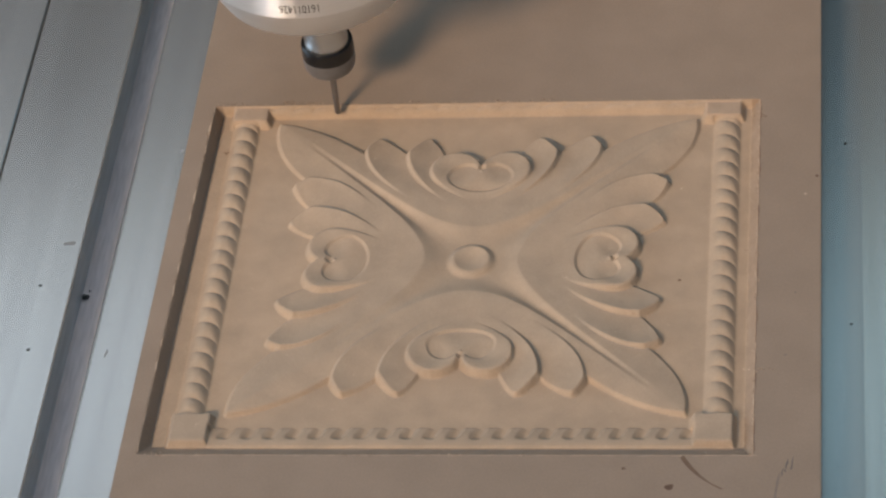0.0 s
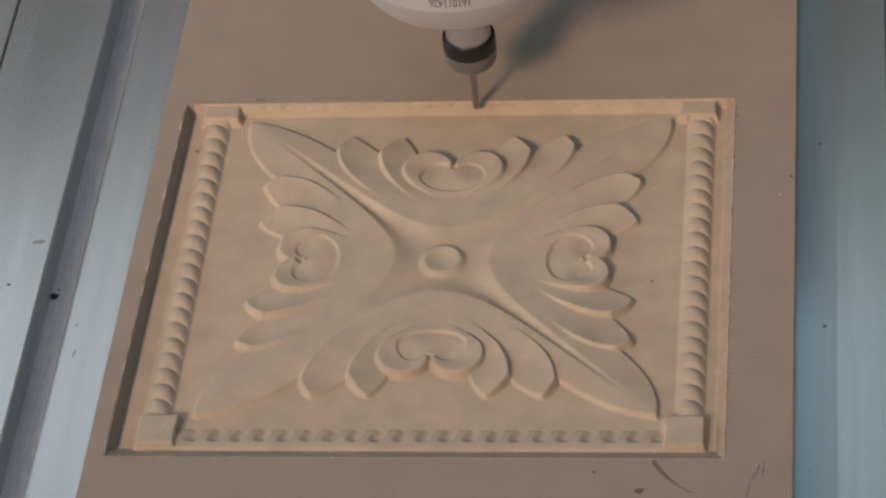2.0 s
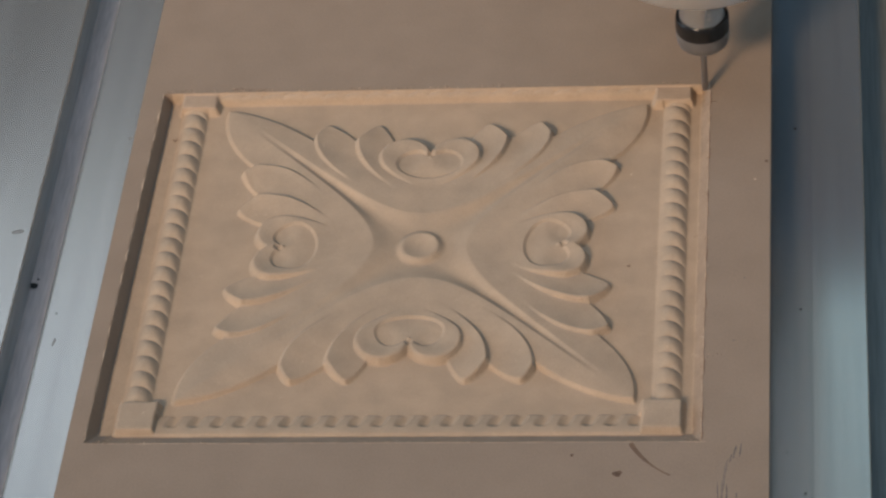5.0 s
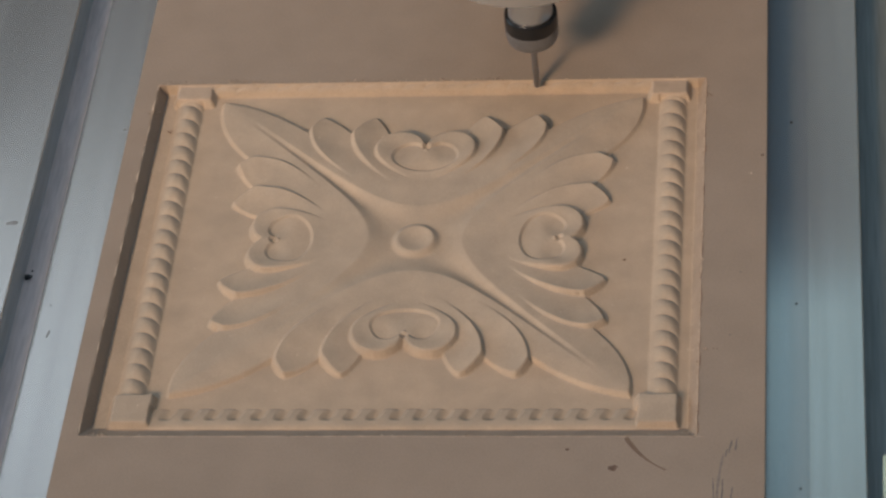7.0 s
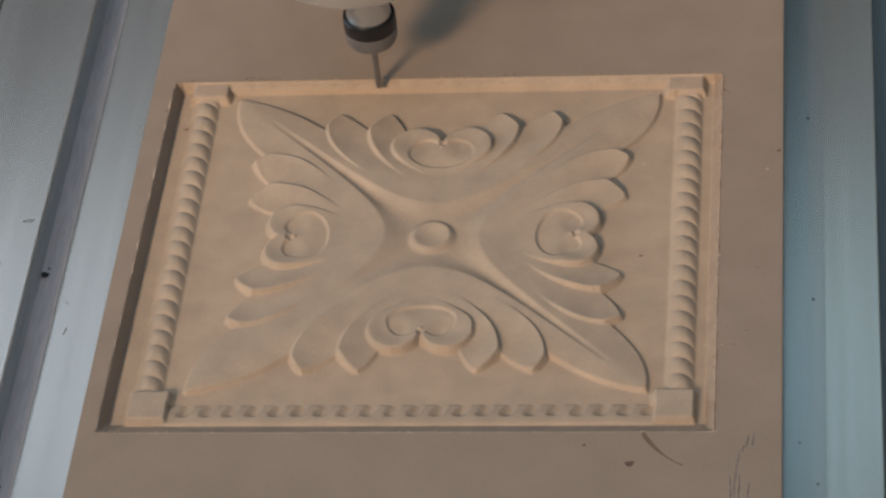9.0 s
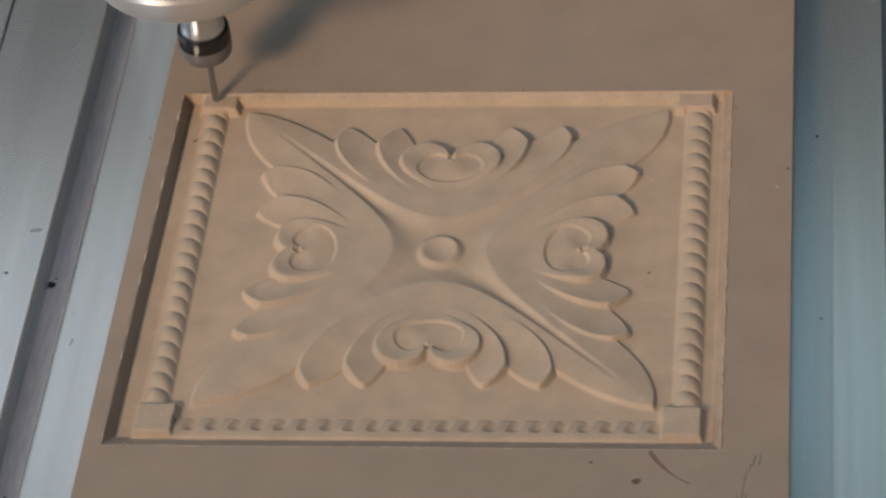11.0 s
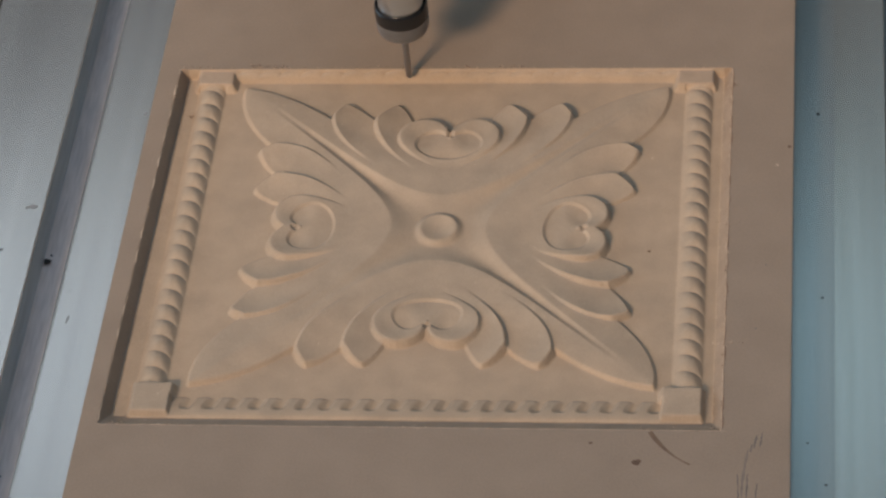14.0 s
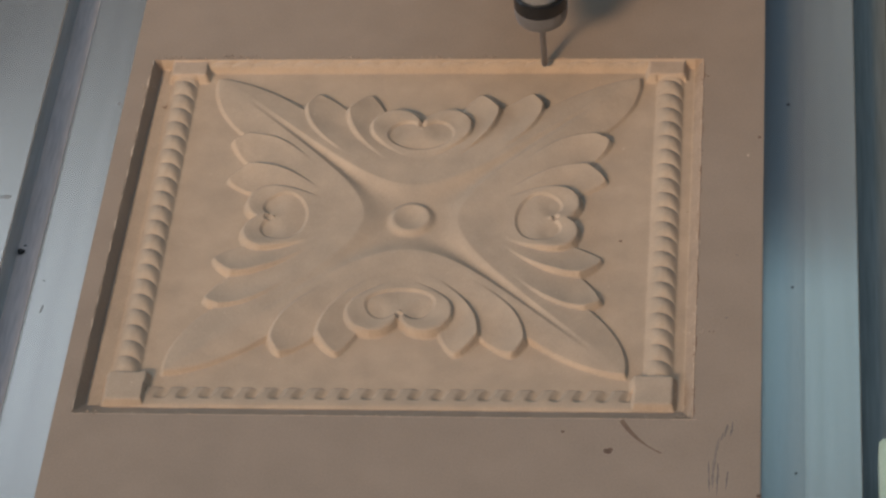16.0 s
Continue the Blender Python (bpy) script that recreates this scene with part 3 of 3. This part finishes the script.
def board_marks():
    rng = random.Random(3)
    # pale frayed skin along the top of one pocket wall
    bm = bmesh.new()
    prev = None
    for i in range(390):
        y, drop = 0.0005 + i * 0.00071, rng.uniform(0.3, 1.2) ** 2 * 0.0004
        x = 0.3249 + 0.0003 * math.sin(i * 0.31) * math.sin(i * 0.127)
        pair = (bm.verts.new((x, y, Z + 0.0001)), bm.verts.new((x - drop / 1.33 - 0.00008, y, Z - drop + 0.0001)))
        if prev:
            bm.faces.new((prev[0], pair[0], pair[1], prev[1]))
        prev = pair
    part("frayed_edge", bm, FUZZ, board, "pale broken fibre edge")
    # dark strip outside that edge, for torn skin and the shadow it casts
    bm = bmesh.new()
    prev = None
    for i in range(390):
        y = 0.0005 + i * 0.00071
        wide = 0.00045 * max(0.15, 0.6 + math.sin(i * 0.19) * math.sin(i * 0.083 + 2)) * rng.uniform(0.5, 1.3)
        x = 0.3251 + 0.0003 * math.sin(i * 0.31) * math.sin(i * 0.127)
        pair = (bm.verts.new((x, y, Z + 0.00008)), bm.verts.new((x + wide + 0.0001, y, Z + 0.00005)))
        if prev:
            bm.faces.new((prev[0], prev[1], pair[1], pair[0]))
        prev = pair
    part("torn_skin_shadow", bm, FIBRE_DARK, board, "dark brown ragged strip, torn skin and its shadow")
    # pale fibres along the left rim, in broken runs
    bm = bmesh.new()
    prev = None
    for i in range(390):
        y = 0.0005 + i * 0.00071
        wide = 0.00022 * (1 + 9 * y) * max(0.0, math.sin(i * 0.23) + 0.6 * math.sin(i * 0.071 + 1)) * rng.uniform(0.4, 1.4)
        x = -0.0009 + 0.0028 * y / 0.277 + 0.0002 * math.sin(i * 0.53)
        pair = (bm.verts.new((x - wide - 0.00003, y, Z + 0.00006)), bm.verts.new((x + 0.0001, y, Z + 0.00014)))
        if prev:
            bm.faces.new((prev[0], prev[1], pair[1], pair[0]))
        prev = pair
    part("frayed_edge", bm, FUZZ, board, "pale broken fibre edge")
    # pale ribbon along the near rim, for broken fibres and the edge's highlight
    bm = bmesh.new()
    prev = None
    for i in range(470):
        x, wide = 0.0007 * i - 0.001, 0.00013 * (1 + math.sin(i * 0.37) * math.sin(i * 0.11)) * rng.uniform(0.5, 1.6)
        pair = (bm.verts.new((x, -0.00135, Z + 0.00012)), bm.verts.new((x, -0.00135 - wide - 0.00004, Z + 0.00006)))
        if prev:
            bm.faces.new((prev[0], prev[1], pair[1], pair[0]))
        prev = pair
    part("frayed_edge", bm, FUZZ, board, "pale broken fibre edge")
    for x, y, r in ((0.2825, -0.0232, 0.0019), (0.2585, -0.0105, 0.0008)):
        bm = bmesh.new()
        blob(bm, x, y, Z + 0.00004, r * 1.25, r, 0.0001, rng, 14)
        part("spot", bm, STAIN, board, "small dark brown spot")
    # curved stain running out from the pocket's near edge
    bm = bmesh.new()
    prev = None
    for i in range(25):
        t = i / 24
        x, y = 0.2885 + 0.021 * t, -0.0022 - 0.022 * t ** 0.8 - 0.002 * math.sin(3 * t)
        w = 0.0009 * (0.8 + 0.35 * math.sin(5 * t + 1)) * (1 - 0.25 * t)
        pair = (bm.verts.new((x + w, y + w * 0.8, Z + 0.00005)), bm.verts.new((x - w, y - w * 0.8, Z + 0.00005)))
        if prev:
            bm.faces.new((prev[0], prev[1], pair[1], pair[0]))
        prev = pair
    part("curved_stain", bm, STAIN_FAINT, board, "faint curved brown stain")
    # a rubbed grey smear beside the pencil strokes
    bm = bmesh.new()
    prev = None
    for i in range(31):
        t = i / 30
        x, y, w = 0.3388 - 0.003 * math.sin(1.7 * t), -0.013 - 0.034 * t, 0.0008 * (0.5 + 0.5 * math.sin(9 * t) ** 2) * (1 - abs(2 * t - 1) ** 4)
        pair = (bm.verts.new((x + w + 0.0001, y, Z + 0.00004)), bm.verts.new((x - w - rng.uniform(0, 0.0003), y, Z + 0.00004)))
        if prev:
            bm.faces.new((prev[0], prev[1], pair[1], pair[0]))
        prev = pair
    part("smear", bm, SMEAR, board, "rubbed grey smear")
    # stray dark and pale flecks on the skin and the cut ground
    for x, y, z, r, mat in ((0.1018, 0.101, -0.0036, 0.0007, FIBRE_DARK), (0.1387, 0.1016, -0.0034, 0.0008, FIBRE_DARK), (0.2821, 0.1346, -0.0066, 0.0008, FIBRE_DARK), (0.2811, 0.2087, -0.0066, 0.0006, FUZZ),
                            (0.3577, 0.2111, 0, 0.0009, STAIN), (0.3512, 0.1963, 0, 0.0006, FUZZ), (0.3592, -0.052, 0, 0.0012, STAIN), (0.346, 0.118, 0, 0.0006, SMEAR), (0.341, 0.071, 0, 0.0007, SMEAR)):
        bm = bmesh.new()
        blob(bm, x, y, Z + z + 0.00004, r * 1.2, r, r * 0.4, rng, 9)
        part("fleck", bm, mat, board, "tiny dark fleck" if mat is not FUZZ else "tiny pale fleck")
    # two dark shreds stuck beside the twisted moulding
    bm = bmesh.new()
    for dx, dy in ((-0.0014, 0.0022), (0.0016, 0.0026)):
        v = [bm.verts.new(c) for c in ((0.0125, 0.2415, Z - 0.0064), (0.0125 + dx * 0.4 + 0.0006, 0.2415 + dy * 0.5, Z - 0.0058), (0.0125 + dx, 0.2415 + dy, Z - 0.0055), (0.0125 + dx * 0.4 - 0.0006, 0.2415 + dy * 0.5, Z - 0.0060))]
        bm.faces.new(v)
    part("shred", bm, FIBRE_DARK, board, "small dark brown shred")
    # pencil strokes
    for x, y, dx, dy, w in ((0.3415, -0.013, 0.0015, 0.009, 0.0004), (0.3445, -0.012, 0.0012, 0.010, 0.0004), (0.3395, -0.016, 0.0012, 0.006, 0.0003), (0.338, -0.052, 0.0005, 0.022, 0.0003), (0.3425, -0.048, 0.001, 0.012, 0.0003), (0.3345, -0.05, -0.001, 0.020, 0.0003)):
        bm = bmesh.new()
        n = 10
        prev = None
        for i in range(n + 1):
            t = i / n
            ww = w * (0.4 + rng.random()) * (1 - abs(2 * t - 1) ** 3 * 0.7)
            px, py = x + dx * t + rng.gauss(0, 0.0001), y + dy * t
            pair = (bm.verts.new((px + ww, py, Z + 0.00005)), bm.verts.new((px - ww, py, Z + 0.00005)))
            if prev:
                bm.faces.new((prev[0], prev[1], pair[1], pair[0]))
            prev = pair
        part("pencil_stroke", bm, PENCIL, board, "faint grey pencil stroke")


def table_specks():
    rng = random.Random(5)
    bm = bmesh.new()
    for x, y, r in ((-0.0855, 0.149, 0.0011), (-0.083, 0.098, 0.0013), (-0.061, -0.002, 0.001), (-0.0402, 0.117, 0.0008), (-0.063, 0.165, 0.0009), (0.3693, 0.1537, 0.0008), (0.3686, 0.0105, 0.0009), (0.3653, 0.2842, 0.0007),
                    (0.376, 0.115, 0.0011), (0.3735, 0.262, 0.0012), (0.378, -0.018, 0.001), (0.3635, -0.054, 0.0016)):
        slot = -0.0668 < x < -0.0474
        blob(bm, x, y, TABLE - (0.0205 if slot else 0) + 0.00002, r, r * 0.8, r * 0.3, rng)
    tagged(new("table_specks", mesh_of("table_specks", bm, DARK_DUST)), "dark dust specks scattered on the aluminium table", "dust", kind="stuff")
    # short dark nicks in the bare metal
    for x, y in ((-0.0374, 0.0962), (-0.0380, 0.0935)):
        nick = bmesh.new()
        blob(nick, x, y, TABLE + 0.00002, 0.0006, 0.0018, 0.00004, rng, 10)
        part("nick", nick, SCUFF, table, "short dull nick")
    # dull scuffs on the bare metal
    for x, y, r in ((-0.0735, 0.184, 0.0022), (-0.0765, 0.1835, 0.0016), (-0.02, 0.263, 0.0013)):
        bm = bmesh.new()
        blob(bm, x, y, TABLE + 0.00002, r, r * 0.8, 0.00002, rng, 12)
        part("scuff", bm, SCUFF, table, "dull grey scuff")
    # a charred crumb lying in the slot
    bm = bmesh.new()
    bmesh.ops.create_icosphere(bm, subdivisions=2, radius=0.0022)
    for v in bm.verts:
        v.co *= 1 + rng.uniform(-0.25, 0.25)
        v.co.z *= 0.6
    crumb = tagged(new("wood_crumb", mesh_of("wood_crumb", bm, DARK_DUST, True)), "dark charred wood crumb lying in the table slot", "wood chip")
    crumb.location = (-0.0642, 0.159, TABLE - 0.0205 + 0.0012)


def plastic_clamp():
    """A pale hold-down block by the board, with a rounded rim and a recessed top."""
    bm = bmesh.new()
    box(bm, 0.4195, -0.16, TABLE, 0.47, -0.0135, TABLE + 0.024)
    bmesh.ops.bevel(bm, geom=bm.edges[:], offset=0.0015, segments=2, affect="EDGES")
    top = tagged(new("hold_down_block", mesh_of("hold_down_block", bm, PLASTIC)), "pale green plastic hold-down block standing on the table", "clamp")
    lid = bmesh.new()
    box(lid, 0.4225, -0.157, TABLE + 0.024, 0.467, -0.0175, TABLE + 0.0262)
    part("raised_pad", lid, PLASTIC, top)
    return top


rim_fuzz()
plastic_clamp()
board_marks()
table_specks()


# ---- spindle ----
TIP = 0.7990
TOOL_Y = 0.2708


def bend_text(text, size, radius, z, squeeze, aside):
    """Flat lettering, turned upside down and wrapped round the front of a cylinder."""
    cu = bpy.data.curves.new("lettering", "FONT")
    cu.body, cu.size, cu.align_x, cu.align_y = text, size, "CENTER", "CENTER"
    ob = bpy.data.objects.new("lettering", cu)
    scene.collection.objects.link(ob)
    bpy.context.view_layer.update()
    me = bpy.data.meshes.new_from_object(ob.evaluated_get(bpy.context.evaluated_depsgraph_get()))
    bpy.data.objects.remove(ob)
    for v in me.vertices:
        a = (aside - v.co.x * squeeze) / radius
        v.co = (radius * math.sin(a), -radius * math.cos(a), z - v.co.y)
    me.flip_normals()
    return me


def spindle():
    top = tagged(new("router_spindle"), "round silver router spindle with black collet nut and cutter", "router spindle")
    r = 0.0652
    body = part("body", lathe([(r, 0.1275), (r, 0.36), (r - 0.004, 0.364), (0, 0.364)]), STEEL_BODY, top)
    sharpen(body)
    flange = part("flange", lathe([(0.014, 0.1076), (r - 0.0115, 0.1060), (r - 0.0104, 0.1063), (r - 0.0096, 0.1070), (r - 0.0006, 0.1262), (r - 0.0002, 0.1270), (r, 0.1276)]), CAP_STEEL, top, "turned end cap of the spindle")
    sharpen(flange, 50)
    nose = part("spindle_nose", lathe([(0.0136, 0.0535), (0.0136, 0.0560), (0.0131, 0.0585), (0.0125, 0.0615), (0.0121, 0.0650), (0.0119, 0.070), (0.0119, 0.097), (0.0135, 0.0985), (0.0150, 0.1010), (0.0150, 0.1078)]), STEEL, top, "polished steel spindle nose")
    sharpen(nose)
    nut = part("collet_nut", lathe([(0.0136, 0.0555), (0.0138, 0.0567), (0.0142, 0.0573), (0.0147, 0.0573), (0.0151, 0.0565), (0.0153, 0.0553), (0.0153, 0.0480)]), BLACK_OXIDE, top, "black collet nut")
    sharpen(nut, 60)
    ring = part("nut_bevel", lathe([(0.0153, 0.0480), (0.0152, 0.0435), (0.0148, 0.0402), (0.0140, 0.0381), (0.0126, 0.0368), (0.0028, 0.0366)]), GREY_OXIDE, nut, "worn grey lower bevel")
    sharpen(ring, 60)
    cutter = part("cutter", lathe([(0.0, 0.0), (0.0012, 0.0003), (0.0017, 0.0011), (0.0019, 0.0022), (0.0019, 0.013), (0.0018, 0.0150), (0.0018, 0.0380)], 32), CARBIDE, top, "slender grey carbide cutter")
    sharpen(cutter)
    # unseen gantry head carrying the spindle, behind and above, added to darken table reflections
    head = bmesh.new()
    box(head, -0.09, 0.165, 0.006, 0.2, 0.18, 0.29)
    bmesh.ops.bevel(head, geom=head.edges[:], offset=0.003, segments=2, affect="EDGES")
    part("unseen_head_plate", head, HEAD_BLUE, top, "unseen carriage plate, blue for its reflection in the table")
    clamp = bmesh.new()
    box(clamp, -0.05, 0.05, 0.15, 0.05, 0.1655, 0.23)
    part("spindle_clamp", clamp, HEAD_BLUE, top)
    me = bend_text("161011426", 0.0078, r + 0.0001, 0.1340, 0.66, 0.0023)
    me.materials.append(INK)
    mark = new("serial_number", me)
    mark.parent = top
    # outlined arrow above the number
    bm = bmesh.new()

    def bar(p, q, wide=0.0005):
        (ax, az), (bx, bz) = p, q
        ln = math.hypot(bx - ax, bz - az)
        ux, uz = (bx - ax) / ln, (bz - az) / ln
        n = max(1, int(ln / 0.002))
        prev = None
        for i in range(n + 1):
            cx, cz = ax + (bx - ax) * i / n, az + (bz - az) * i / n
            pair = []
            for s in (-1, 1):
                x, z = cx - uz * s * wide / 2, cz + ux * s * wide / 2
                pair.append(bm.verts.new(((r + 0.0001) * math.sin(x / r), -(r + 0.0001) * math.cos(x / r), z)))
            if prev:
                bm.faces.new((prev[0], pair[0], pair[1], prev[1]))
            prev = pair

    za = 0.1478
    pts = [(-0.011, za), (-0.006, za - 0.004), (-0.006, za - 0.0016), (0.011, za - 0.0016), (0.011, za + 0.0016), (-0.006, za + 0.0016), (-0.006, za + 0.004), (-0.011, za)]
    for p, q in zip(pts, pts[1:]):
        bar(p, q)
    part("direction_arrow", bm, INK, top)
    return top


router_spindle = spindle()


# ---- movement ----
def motions():
    # seconds, place along the gantry and lift of the cutter, in mm
    rows = [(0.0, 76.6, 0), (0.5, 100, 0), (1.0, 125.2, 0.2), (1.5, 149.8, 0.2), (2.0, 175.2, 1.0), (2.5, 200.2, 1.1), (3.0, 225.8, 1.2), (3.5, 251, 1.5), (4.0, 276.9, 2.2), (4.5, 302, 2.2), (4.9, 320.5, 2.2), (5.1, 322.5, 2.2),
            (5.3, 316.5, 2.2), (5.7, 296, 2.2), (6.5, 254.9, 2.0), (7.0, 226.8, 1.5), (7.5, 201.6, 1.3), (8.0, 175, 0.2), (8.5, 149.5, 0.2), (9.5, 99, 0.6), (10.5, 47.2, 1.0), (11.0, 22, 1.0), (11.2, 13.5, 1.0), (11.4, 13, 1.0),
            (11.6, 22.5, 1.0), (12.0, 42.6, 0.8), (12.5, 65, 0.3), (13.0, 89.4, 0.6), (13.5, 113.2, 0.5), (14.0, 137.8, 0.3), (14.5, 161.9, 0.6), (15.0, 185.6, 1.1), (15.5, 209.4, 1.4), (16.0, 233.2, 1.4)]
    walk(router_spindle, [(t, pose(x / 1000, TOOL_Y, TIP + lift / 1000)) for t, x, lift in rows])


motions()
